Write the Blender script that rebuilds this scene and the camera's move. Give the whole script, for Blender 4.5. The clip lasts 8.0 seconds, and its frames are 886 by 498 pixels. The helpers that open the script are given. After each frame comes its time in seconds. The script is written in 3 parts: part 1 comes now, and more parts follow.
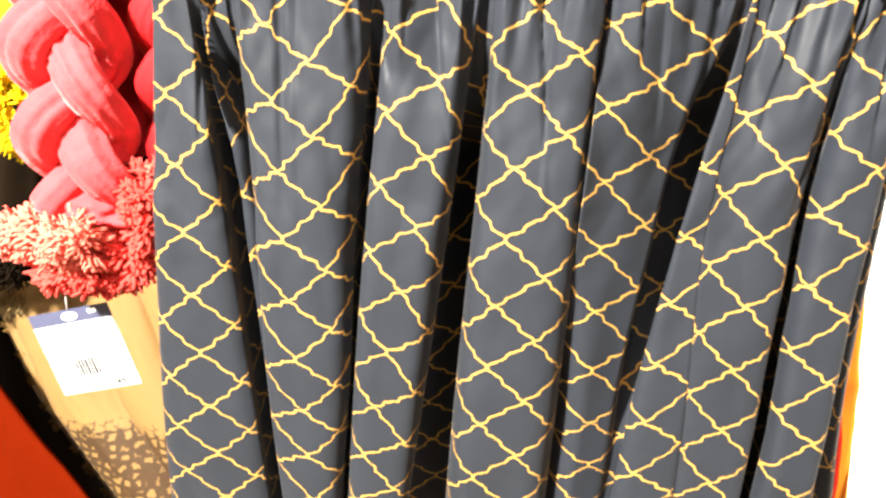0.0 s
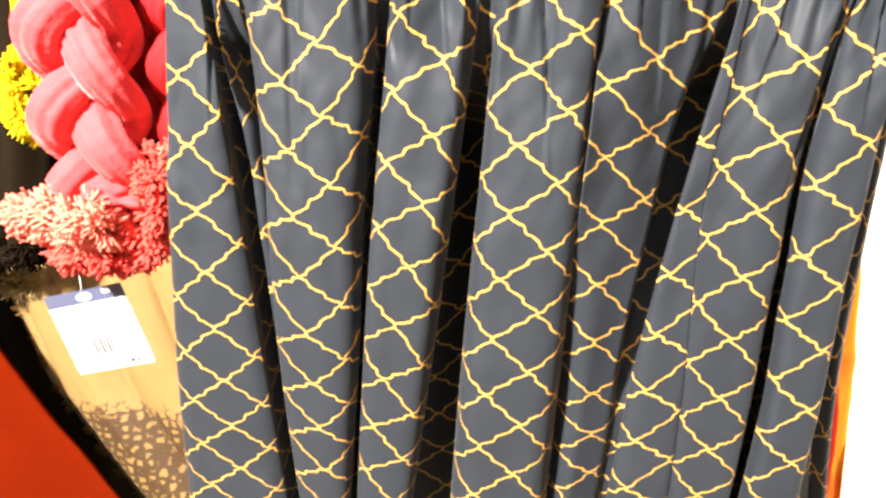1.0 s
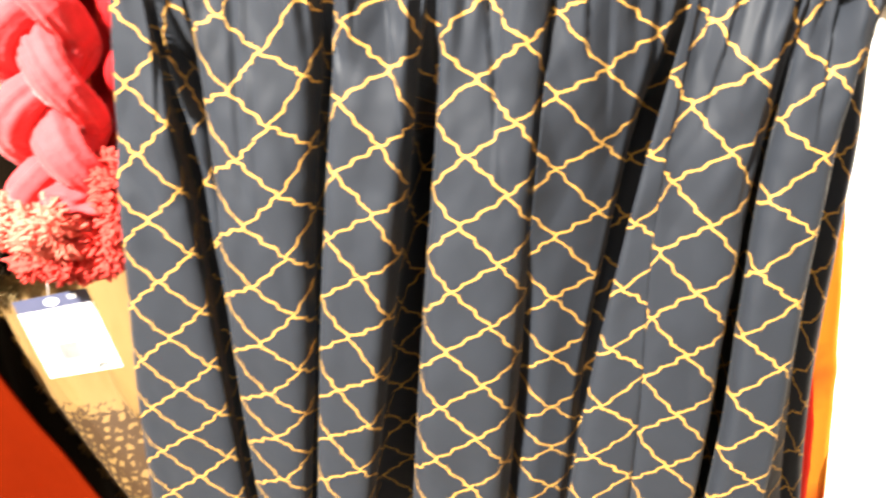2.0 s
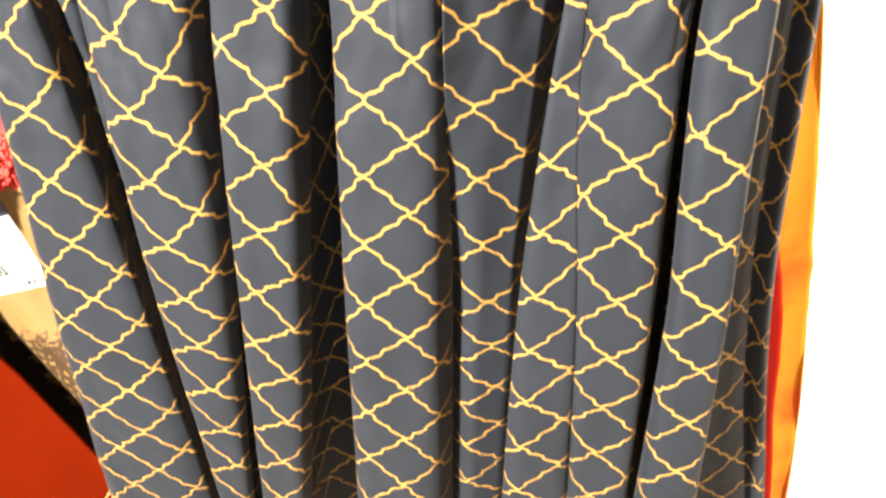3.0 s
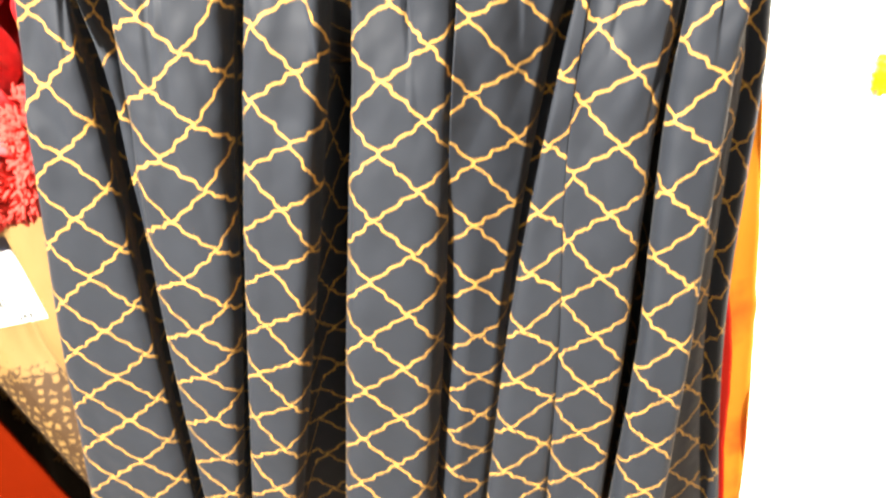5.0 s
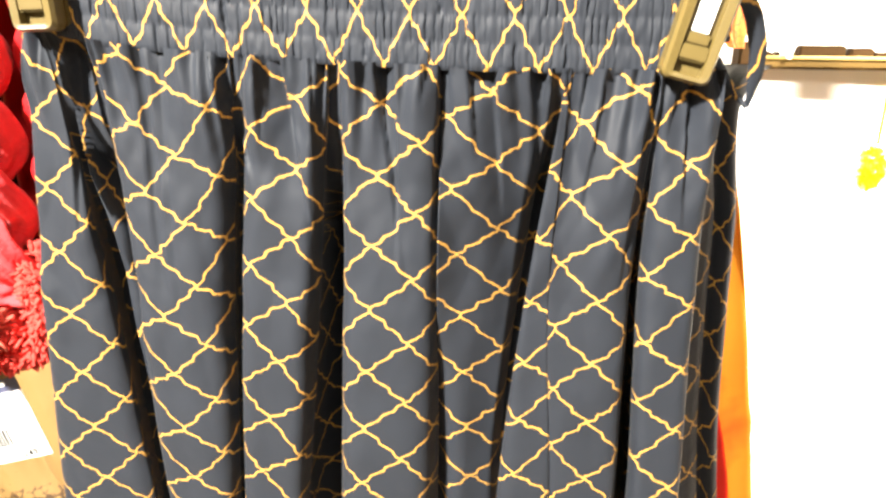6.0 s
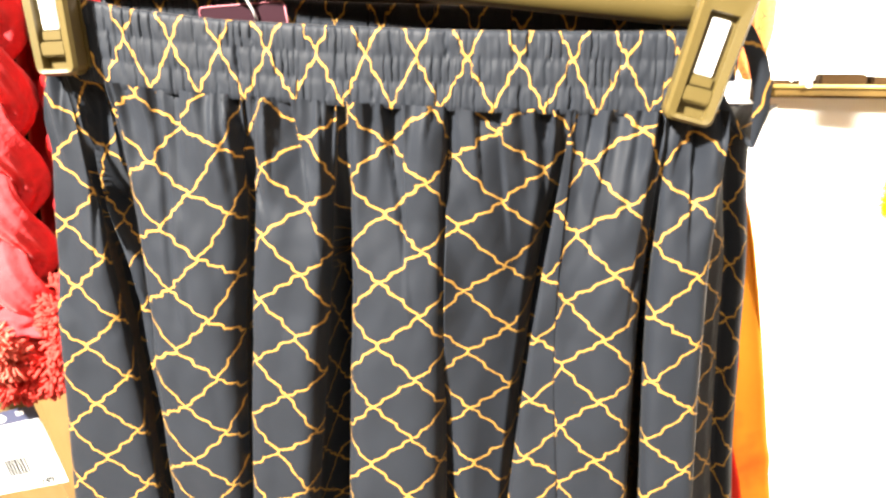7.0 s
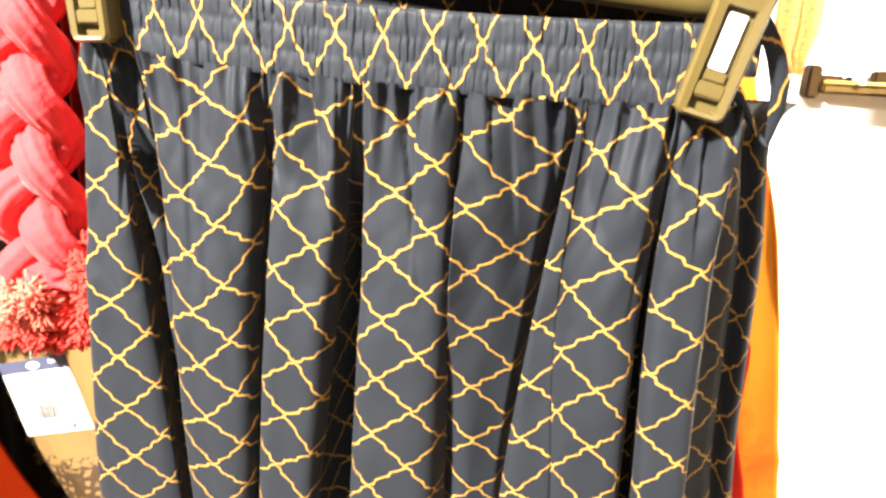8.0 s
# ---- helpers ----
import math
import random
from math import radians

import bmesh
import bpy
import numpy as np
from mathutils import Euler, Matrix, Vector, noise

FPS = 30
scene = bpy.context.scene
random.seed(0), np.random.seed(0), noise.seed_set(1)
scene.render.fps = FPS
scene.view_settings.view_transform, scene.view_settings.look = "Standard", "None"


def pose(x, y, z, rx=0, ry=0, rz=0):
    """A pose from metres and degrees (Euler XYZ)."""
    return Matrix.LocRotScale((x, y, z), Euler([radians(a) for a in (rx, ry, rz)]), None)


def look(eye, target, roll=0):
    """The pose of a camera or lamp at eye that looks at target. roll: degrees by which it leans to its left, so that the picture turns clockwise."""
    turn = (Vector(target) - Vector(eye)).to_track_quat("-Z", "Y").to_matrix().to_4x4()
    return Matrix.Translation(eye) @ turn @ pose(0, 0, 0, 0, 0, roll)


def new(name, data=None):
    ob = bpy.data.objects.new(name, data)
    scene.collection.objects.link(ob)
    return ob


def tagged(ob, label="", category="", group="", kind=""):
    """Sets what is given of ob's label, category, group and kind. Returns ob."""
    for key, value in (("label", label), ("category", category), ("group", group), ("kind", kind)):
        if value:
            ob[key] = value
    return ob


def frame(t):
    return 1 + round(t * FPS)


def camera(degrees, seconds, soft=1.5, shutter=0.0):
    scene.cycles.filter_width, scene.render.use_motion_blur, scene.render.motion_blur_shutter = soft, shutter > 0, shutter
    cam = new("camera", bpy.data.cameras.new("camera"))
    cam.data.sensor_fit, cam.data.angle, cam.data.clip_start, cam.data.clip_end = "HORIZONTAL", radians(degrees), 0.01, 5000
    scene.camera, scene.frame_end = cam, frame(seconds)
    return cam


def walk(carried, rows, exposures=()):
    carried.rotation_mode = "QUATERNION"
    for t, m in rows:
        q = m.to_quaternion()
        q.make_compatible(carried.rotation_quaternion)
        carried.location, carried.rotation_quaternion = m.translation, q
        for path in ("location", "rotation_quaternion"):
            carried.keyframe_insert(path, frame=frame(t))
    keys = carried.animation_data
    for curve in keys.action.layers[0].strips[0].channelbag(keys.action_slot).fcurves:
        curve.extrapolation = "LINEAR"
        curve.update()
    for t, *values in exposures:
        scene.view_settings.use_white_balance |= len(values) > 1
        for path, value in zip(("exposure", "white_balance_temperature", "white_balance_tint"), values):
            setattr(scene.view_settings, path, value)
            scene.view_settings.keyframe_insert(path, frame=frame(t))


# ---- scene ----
cam = camera(66.5, 8.0, 2.6, 0.4)
PATH = [
    (0, (0.07087, 0.045, 1.39931), (-0.03312, 1.91248, 0.69101), 2.20),
    (0.5, (0.07401, 0.03105, 1.39641), (-0.00755, 1.89784, 0.68337), 1.57),
    (1, (0.06899, 0.0289, 1.39595), (-0.0374, 1.88391, 0.65593), 1.65),
    (1.5, (0.08905, 0.02734, 1.40368), (-0.09634, 1.85806, 0.62004), 1.59),
    (2, (0.1097, 0.04316, 1.40502), (-0.03686, 1.8891, 0.64936), 1.55),
    (2.2, (0.1348, 0.05949, 1.41151), (-0.03125, 1.8972, 0.63997), -1.15),
    (3.3, (0.1676, 0.07446, 1.3421), (0.00714, 1.817, 0.3737), -0.81),
    (3.5, (0.15525, 0.07225, 1.34055), (0.07337, 1.81553, 0.36368), -0.74),
    (4, (0.13389, 0.04308, 1.33634), (0.11342, 1.77983, 0.34473), 0.58),
    (4.5, (0.13316, 0.02553, 1.33835), (0.1378, 1.78919, 0.39523), 1.30),
    (5, (0.13485, 0.02698, 1.37774), (0.12068, 1.85347, 0.56305), 1.96),
    (5.2, (0.13468, 0.03006, 1.39398), (0.12198, 1.87448, 0.62072), 1.61),
    (6.3, (0.15054, 0.02152, 1.44139), (0.09283, 1.93348, 0.85736), 0.11),
    (6.5, (0.15128, 0.02085, 1.4416), (0.07126, 1.9335, 0.86248), 0.08),
    (7, (0.15693, 0.02313, 1.44688), (0.04786, 1.94337, 0.89843), 0.27),
    (7.5, (0.16997, 0.01657, 1.45797), (-0.0035, 1.93203, 0.90942), 1.88),
    (8, (0.18057, 0.01782, 1.4506), (-0.04794, 1.90866, 0.84027), 2.68),
]
walk(cam, [(t, look(eye, target, roll)) for t, eye, target, roll in PATH],
     exposures=[(0.0, 0.30), (1.5, 0.29), (3.5, 0.28), (4.5, 0.38), (5.2, 0.32), (6.5, 0.14), (8.0, 0.14)])

# ---------------------------------------------------------------- world and light
world = bpy.data.worlds.new("shop_air")
scene.world = world
world.use_nodes = True
world.node_tree.nodes["Background"].inputs[0].default_value = (1.0, 0.96, 0.90, 1)
world.node_tree.nodes["Background"].inputs[1].default_value = 0.030


def area_lamp(name, eye, target, size, watts, colour, beam=180):
    data = bpy.data.lights.new(name, "AREA")
    data.shape, data.size, data.energy, data.color = "DISK", size, watts, colour
    data.spread = radians(beam)
    ob = new(name, data)
    ob.matrix_world = look(eye, target)
    return ob


WARM = (1.0, 0.935, 0.83)
area_lamp("unseen_ceiling_lamp", (-0.88, -0.90, 2.65), (0.05, 0.45, 1.2), 0.16, 425, WARM)
# Added fill from the right front; its source is unseen.
area_lamp("unseen_ceiling_lamp", (0.55, -1.2, 2.65), (0.2, 0.5, 1.2), 0.40, 16, WARM)
# Added narrow-beam lamp, source unseen, that whitens the wall and misses the skirt.
area_lamp("unseen_ceiling_lamp", (1.60, 0.30, 2.65), (1.0, 1.45, 1.1), 0.25, 85, (1.0, 0.96, 0.89), 70)


# ---------------------------------------------------------------- materials
def material(name):
    m = bpy.data.materials.new(name)
    m.use_nodes = True
    nt = m.node_tree
    return m, nt, nt.nodes["Principled BSDF"]


def math_node(nt, op, a, b=None, c=None):
    n = nt.nodes.new("ShaderNodeMath")
    n.operation = op
    for i, v in enumerate((a, b, c)):
        if v is None:
            continue
        if isinstance(v, (int, float)):
            n.inputs[i].default_value = v
        else:
            nt.links.new(v, n.inputs[i])
    return n.outputs[0]


def mix(nt, fac, a, b):
    n = nt.nodes.new("ShaderNodeMix")
    n.data_type = "RGBA"
    for v, i in ((fac, 0), (a, 6), (b, 7)):
        if isinstance(v, (int, float)):
            n.inputs[i].default_value = v
        elif isinstance(v, tuple):
            n.inputs[i].default_value = (*v, 1)
        else:
            nt.links.new(v, n.inputs[i])
    return n.outputs[2]


def noise_node(nt, scale, detail=3.0, vector=None, rough=0.5):
    n = nt.nodes.new("ShaderNodeTexNoise")
    n.inputs["Scale"].default_value, n.inputs["Detail"].default_value, n.inputs["Roughness"].default_value = scale, detail, rough
    if vector is None:
        vector = nt.nodes.new("ShaderNodeTexCoord").outputs["Object"]
    nt.links.new(vector, n.inputs["Vector"])
    return n.outputs["Fac"]


def bump(nt, bsdf, height, strength, distance):
    n = nt.nodes.new("ShaderNodeBump")
    n.inputs["Strength"].default_value, n.inputs["Distance"].default_value = strength, distance
    nt.links.new(height, n.inputs["Height"])
    nt.links.new(n.outputs[0], bsdf.inputs["Normal"])


def plain(name, colour, rough=0.6, vary=0.25, scale=40.0, metal=0.0, bump_by=0.0, sheen=0.0, gloss=0.5):
    m, nt, b = material(name)
    b.inputs["Specular IOR Level"].default_value = gloss
    big, fine = noise_node(nt, scale * 0.15), noise_node(nt, scale)
    f = math_node(nt, "ADD", math_node(nt, "MULTIPLY", big, 0.6), math_node(nt, "MULTIPLY", fine, 0.4))
    dark = tuple(c * (1 - vary) for c in colour)
    light = tuple(min(1, c * (1 + vary)) for c in colour)
    nt.links.new(mix(nt, f, dark, light), b.inputs["Base Color"])
    b.inputs["Roughness"].default_value, b.inputs["Metallic"].default_value = rough, metal
    b.inputs["Sheen Weight"].default_value = sheen
    if bump_by:
        bump(nt, b, fine, 0.5, bump_by)
    return m


def trellis_cloth(name, navy, gold):
    """Navy satin printed with a wavy gold trellis; the map counts half cells, 29 by 22.7 mm."""
    m, nt, b = material(name)
    uv = nt.nodes.new("ShaderNodeUVMap")
    uv.uv_map = "cloth"
    sep = nt.nodes.new("ShaderNodeSeparateXYZ")
    nt.links.new(uv.outputs[0], sep.inputs[0])
    u, v = sep.outputs[0], sep.outputs[1]
    scaled = nt.nodes.new("ShaderNodeVectorMath")
    scaled.operation = "MULTIPLY"
    scaled.inputs[1].default_value = (29.0, 22.7, 1.0)
    nt.links.new(uv.outputs[0], scaled.inputs[0])
    wander = math_node(nt, "SUBTRACT", noise_node(nt, 0.16, 2.0, scaled.outputs[0]), 0.5)
    width_noise = noise_node(nt, 0.55, 2.0, scaled.outputs[0])
    hits = []
    for sign in (1, -1):
        along = math_node(nt, "ADD" if sign < 0 else "SUBTRACT", u, v)
        across = math_node(nt, "SUBTRACT" if sign < 0 else "ADD", u, v)
        # steps of the drawn line, five to a cell side, sharper than a sine
        wave = math_node(nt, "SINE", math_node(nt, "MULTIPLY", along, math.pi * 2.5))
        wave2 = math_node(nt, "SINE", math_node(nt, "MULTIPLY", along, math.pi * 5.0))
        bend = math_node(nt, "ADD", math_node(nt, "MULTIPLY", wave, 0.045), math_node(nt, "MULTIPLY", wave2, 0.015))
        p = math_node(nt, "ADD", across, bend)
        p = math_node(nt, "ADD", p, math_node(nt, "MULTIPLY", wander, 0.16))
        half = math_node(nt, "MULTIPLY", p, 0.5)
        d = math_node(nt, "ABSOLUTE", math_node(nt, "SUBTRACT", half, math_node(nt, "ROUND", half)))
        hits.append(math_node(nt, "MULTIPLY", d, 35.7))   # millimetres from the line
    near = math_node(nt, "MINIMUM", hits[0], hits[1])
    half_width = math_node(nt, "ADD", 0.74, math_node(nt, "MULTIPLY", math_node(nt, "SUBTRACT", width_noise, 0.5), 1.6))
    line = nt.nodes.new("ShaderNodeMapRange")
    line.interpolation_type = "SMOOTHSTEP"
    nt.links.new(math_node(nt, "SUBTRACT", near, half_width), line.inputs["Value"])
    line.inputs["From Min"].default_value, line.inputs["From Max"].default_value = -0.3, 0.3
    line.inputs["To Min"].default_value, line.inputs["To Max"].default_value = 1, 0
    place = nt.nodes.new("ShaderNodeSeparateXYZ")
    nt.links.new(nt.nodes.new("ShaderNodeTexCoord").outputs["Object"], place.inputs[0])
    trims = [math_node(nt, "COMPARE", place.outputs[2], z, 0.0026) for z in (-0.652, -0.664)]
    marks = math_node(nt, "MAXIMUM", line.outputs[0], math_node(nt, "MAXIMUM", trims[0], trims[1]))
    weave = noise_node(nt, 3.5, 2.0, scaled.outputs[0])
    patch = noise_node(nt, 0.02, 3.0, scaled.outputs[0])
    cloth = mix(nt, patch, tuple(c * 0.8 for c in navy), tuple(c * 1.25 for c in navy))
    heart = math_node(nt, "SUBTRACT", 1.0, math_node(nt, "MULTIPLY", near, 0.9))
    ink = mix(nt, math_node(nt, "MULTIPLY", heart, weave), tuple(c * 0.7 for c in gold), (0.68, 0.40, 0.10))
    nt.links.new(mix(nt, marks, cloth, ink), b.inputs["Base Color"])
    b.inputs["Roughness"].default_value = 0.58
    b.inputs["Specular IOR Level"].default_value = 0.18
    b.inputs["Sheen Weight"].default_value = 0.04
    b.inputs["Sheen Roughness"].default_value = 0.4
    creases = noise_node(nt, 0.045, 1.0, scaled.outputs[0])
    bump(nt, b, math_node(nt, "ADD", math_node(nt, "MULTIPLY", creases, 1.0), math_node(nt, "MULTIPLY", weave, 0.03)), 0.3, 0.004)
    return m


NAVY = trellis_cloth("navy_trellis_satin", (0.0142, 0.0170, 0.0228), (0.47, 0.23, 0.031))
PLASTIC = plain("black_plastic", (0.088, 0.064, 0.019), 0.38, 0.15, 60)
PLASTIC_PAD = plain("white_plastic", (0.8, 0.78, 0.74), 0.4, 0.03, 60)
STEEL = plain("steel_wire", (0.6, 0.58, 0.55), 0.25, 0.1, 80, metal=1.0)


def yarn(name, colour):
    """Soft jersey yarn: creases that run across the strand, their shade put into the colour too."""
    m, nt, b = material(name)
    uv = nt.nodes.new("ShaderNodeUVMap")
    uv.uv_map = "cloth"
    stretch = nt.nodes.new("ShaderNodeVectorMath")
    stretch.operation = "MULTIPLY"
    stretch.inputs[1].default_value = (9.0, 22.0, 1.0)
    nt.links.new(uv.outputs[0], stretch.inputs[0])
    thread = noise_node(nt, 1.0, 3.0, stretch.outputs[0])
    broad = noise_node(nt, 26.0, 2.0)
    tone = math_node(nt, "ADD", math_node(nt, "MULTIPLY", thread, 0.65), math_node(nt, "MULTIPLY", broad, 0.35))
    nt.links.new(mix(nt, tone, tuple(c * 0.6 for c in colour), tuple(min(1, c * 1.3) for c in colour)), b.inputs["Base Color"])
    b.inputs["Roughness"].default_value, b.inputs["Specular IOR Level"].default_value, b.inputs["Sheen Weight"].default_value = 0.75, 0.2, 0.15
    bump(nt, b, thread, 0.6, 0.003)
    return m


CORAL = yarn("coral_yarn", (0.66, 0.036, 0.042))
CORAL_TIP = plain("coral_fringe", (0.70, 0.125, 0.088), 0.85, 0.5, 140, sheen=0.05, gloss=0.12)
CORAL_DEEP = plain("deep_coral_fringe", (0.60, 0.045, 0.034), 0.85, 0.45, 140, sheen=0.05, gloss=0.12)
CRIMSON = plain("crimson_cloth", (0.34, 0.006, 0.008), 0.8, 0.3, 60, bump_by=0.001, gloss=0.15)
YELLOW = plain("yellow_yarn", (0.62, 0.42, 0.004), 0.8, 0.2, 120, gloss=0.12)
RUST = plain("rust_cloth", (0.090, 0.0064, 0.0010), 0.9, 0.2, 50, bump_by=0.0008, gloss=0.0)
ORANGE, _nt, _b = material("orange_silk")
_patch = noise_node(_nt, 14.0, 3.0)
_step = _nt.nodes.new("ShaderNodeMapRange")
_nt.links.new(_patch, _step.inputs["Value"])
_step.inputs["From Min"].default_value, _step.inputs["From Max"].default_value = 0.50, 0.72
_nt.links.new(mix(_nt, _step.outputs[0], (0.60, 0.215, 0.012), (0.56, 0.075, 0.006)), _b.inputs["Base Color"])
_b.inputs["Roughness"].default_value, _b.inputs["Specular IOR Level"].default_value = 0.6, 0.2
bump(_nt, _b, noise_node(_nt, 60.0), 0.4, 0.001)
SCARLET = plain("scarlet_silk", (0.50, 0.010, 0.003), 0.6, 0.2, 30, gloss=0.2)
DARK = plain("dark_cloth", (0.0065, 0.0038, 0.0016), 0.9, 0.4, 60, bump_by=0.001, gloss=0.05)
WALL = plain("white_wall_paint", (0.82, 0.80, 0.74), 0.7, 0.03, 12)
# Even browns chosen to limit bounced light; these surfaces stay out of view.
SHOP = plain("low_bounce_brown", (0.22, 0.17, 0.12), 0.7, 0.15, 8)
FLOOR = plain("shop_floor", (0.30, 0.25, 0.19), 0.4, 0.1, 6)
WOOD = plain("shelf_wood", (0.060, 0.033, 0.005), 0.75, 0.3, 25, gloss=0.15)
CARD = plain("white_card", (0.66, 0.66, 0.64), 0.5, 0.03, 40)
CARD_BLUE = plain("navy_card_print", (0.05, 0.055, 0.10), 0.5, 0.1, 40)
INK = plain("black_ink", (0.02, 0.02, 0.02), 0.6, 0.1, 40)


def printed_cloth(name, ground, ink, scale, share):
    m, nt, b = material(name)
    co = nt.nodes.new("ShaderNodeTexCoord").outputs["Object"]
    vor = nt.nodes.new("ShaderNodeTexVoronoi")
    vor.feature = "DISTANCE_TO_EDGE"
    vor.inputs["Scale"].default_value, vor.inputs["Randomness"].default_value = scale, 0.55
    nt.links.new(co, vor.inputs["Vector"])
    n = noise_node(nt, scale * 1.6, 5.0, co, 0.7)
    k = math_node(nt, "ADD", math_node(nt, "MULTIPLY", vor.outputs["Distance"], 0.9), math_node(nt, "MULTIPLY", n, 0.8))
    sep = nt.nodes.new("ShaderNodeSeparateXYZ")
    nt.links.new(co, sep.inputs[0])
    low = nt.nodes.new("ShaderNodeMapRange")
    nt.links.new(sep.outputs[2], low.inputs["Value"])
    low.inputs["From Min"].default_value, low.inputs["From Max"].default_value = share
    low.inputs["To Min"].default_value, low.inputs["To Max"].default_value = 0.63, 0.28
    edge = nt.nodes.new("ShaderNodeMapRange")
    edge.interpolation_type = "SMOOTHSTEP"
    nt.links.new(math_node(nt, "SUBTRACT", k, low.outputs[0]), edge.inputs["Value"])
    edge.inputs["From Min"].default_value, edge.inputs["From Max"].default_value = -0.07, 0.05
    edge.inputs["To Min"].default_value, edge.inputs["To Max"].default_value = 1, 0
    fac = edge.outputs[0]
    nt.links.new(mix(nt, fac, ground, ink), b.inputs["Base Color"])
    b.inputs["Roughness"].default_value = 0.7
    bump(nt, b, n, 0.4, 0.0015)
    return m


BEIGE = printed_cloth("beige_printed_cloth", (0.192, 0.112, 0.034), (0.042, 0.019, 0.0038), 76, (-0.567, -0.525))
STITCH = plain("brown_stitching", (0.075, 0.042, 0.012), 0.9, 0.3, 150, gloss=0.05)
PRINT = printed_cloth("orange_printed_cloth", (0.45, 0.16, 0.03), (0.50, 0.06, 0.018), 130, (-2.0, 2.0))


# ---------------------------------------------------------------- building helpers
HANG = pose(0.09, 0.4479, 1.42, 0, 0, -3.57)     # the skirt's own frame: x along the waist, y away from the eye, z up


def thing(name, m, label, category, group="", kind=""):
    ob = new(name)
    ob.matrix_world = m
    ob.empty_display_size = 0.05
    return tagged(ob, label, category, group, kind)


def part(name, bm, mat, parent, label="", smooth=True, kind=""):
    mesh = bpy.data.meshes.new(name)
    bm.to_mesh(mesh)
    bm.free()
    for p in mesh.polygons:
        p.use_smooth = smooth
    mesh.materials.append(mat)
    ob = new(name, mesh)
    ob.parent = parent
    return tagged(ob, label, kind=kind)


def box(bm, lo, hi, bevel=0.0, m=None):
    made = bmesh.ops.create_cube(bm, size=1)["verts"]
    for v in made:
        v.co = Vector(((lo[i] + hi[i]) / 2 + v.co[i] * (hi[i] - lo[i]) for i in range(3)))
    if bevel:
        edges = list({e for v in made for e in v.link_edges})
        out = bmesh.ops.bevel(bm, geom=edges, offset=bevel, segments=2, affect="EDGES")
        made = list({v for f in out["faces"] for v in f.verts} | {v for v in made if v.is_valid})
    if m is not None:
        bmesh.ops.transform(bm, matrix=m, verts=[v for v in made if v.is_valid])
    return made


def tube(bm, points, radii, sides=10, squash=1.0, cap=True):
    """A tube through the points, with a radius for each."""
    rings = []
    up = Vector((0, 1, 0.02))
    for i, p in enumerate(points):
        a, b = points[max(i - 1, 0)], points[min(i + 1, len(points) - 1)]
        d = (Vector(b) - Vector(a)).normalized()
        s = d.cross(up).normalized()
        w = s.cross(d)
        r = radii[i] if hasattr(radii, "__len__") else radii
        rings.append([bm.verts.new(Vector(p) + s * r * math.cos(2 * math.pi * k / sides) + w * r * squash * math.sin(2 * math.pi * k / sides)) for k in range(sides)])
    for a, b in zip(rings, rings[1:]):
        for k in range(sides):
            bm.faces.new((a[k], a[(k + 1) % sides], b[(k + 1) % sides], b[k]))
    if cap:
        bm.faces.new(rings[0][::-1])
        bm.faces.new(rings[-1])


def sheet(bm, rows, uvs=None, closed=False):
    """A net of quads from rows of points, with the cloth map where one is given."""
    net = [[bm.verts.new(p) for p in row] for row in rows]
    layer = bm.loops.layers.uv.new("cloth") if uvs else None
    n = len(net[0])
    for j in range(len(net) - 1):
        for i in range(n if closed else n - 1):
            k = (i + 1) % n
            f = bm.faces.new((net[j][i], net[j + 1][i], net[j + 1][k], net[j][k]))
            if layer:
                for loop, (jj, ii) in zip(f.loops, ((j, i), (j + 1, i), (j + 1, k), (j, k))):
                    loop[layer].uv = uvs[jj][ii]
    return net


def smooth_through(z, stops):
    """A gliding value at z through (z, value) stops."""
    if z >= stops[0][0]:
        return stops[0][1]
    for i in range(len(stops) - 1):
        (za, a), (zb, b) = stops[i], stops[i + 1]
        if z >= zb:
            t = (za - z) / (za - zb)
            before, after = stops[max(i - 1, 0)], stops[min(i + 2, len(stops) - 1)]
            ma = (b - before[1]) / (zb - before[0]) * (zb - za)
            mb = (after[1] - a) / (after[0] - za) * (zb - za)
            return (2 * t**3 - 3 * t**2 + 1) * a + (t**3 - 2 * t**2 + t) * ma + (3 * t**2 - 2 * t**3) * b + (t**3 - t**2) * mb
    return stops[-1][1]


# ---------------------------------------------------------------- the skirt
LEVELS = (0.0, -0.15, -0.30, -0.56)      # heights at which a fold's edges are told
HEM = -0.675
CELL_U, CELL_V = 0.029, 0.0227


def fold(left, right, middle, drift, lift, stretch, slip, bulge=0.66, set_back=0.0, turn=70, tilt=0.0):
    """One soft fold: its two edges in millimetres at the four levels, placed to fit the camera's view; the cloth's
    count at its crown, and how that slips per metre below and above; how the print stretches, and draws up low down,
    fitted likewise; how far it stands out."""
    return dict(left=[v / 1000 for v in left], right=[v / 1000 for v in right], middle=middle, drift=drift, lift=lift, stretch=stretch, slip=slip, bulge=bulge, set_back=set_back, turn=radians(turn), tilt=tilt)


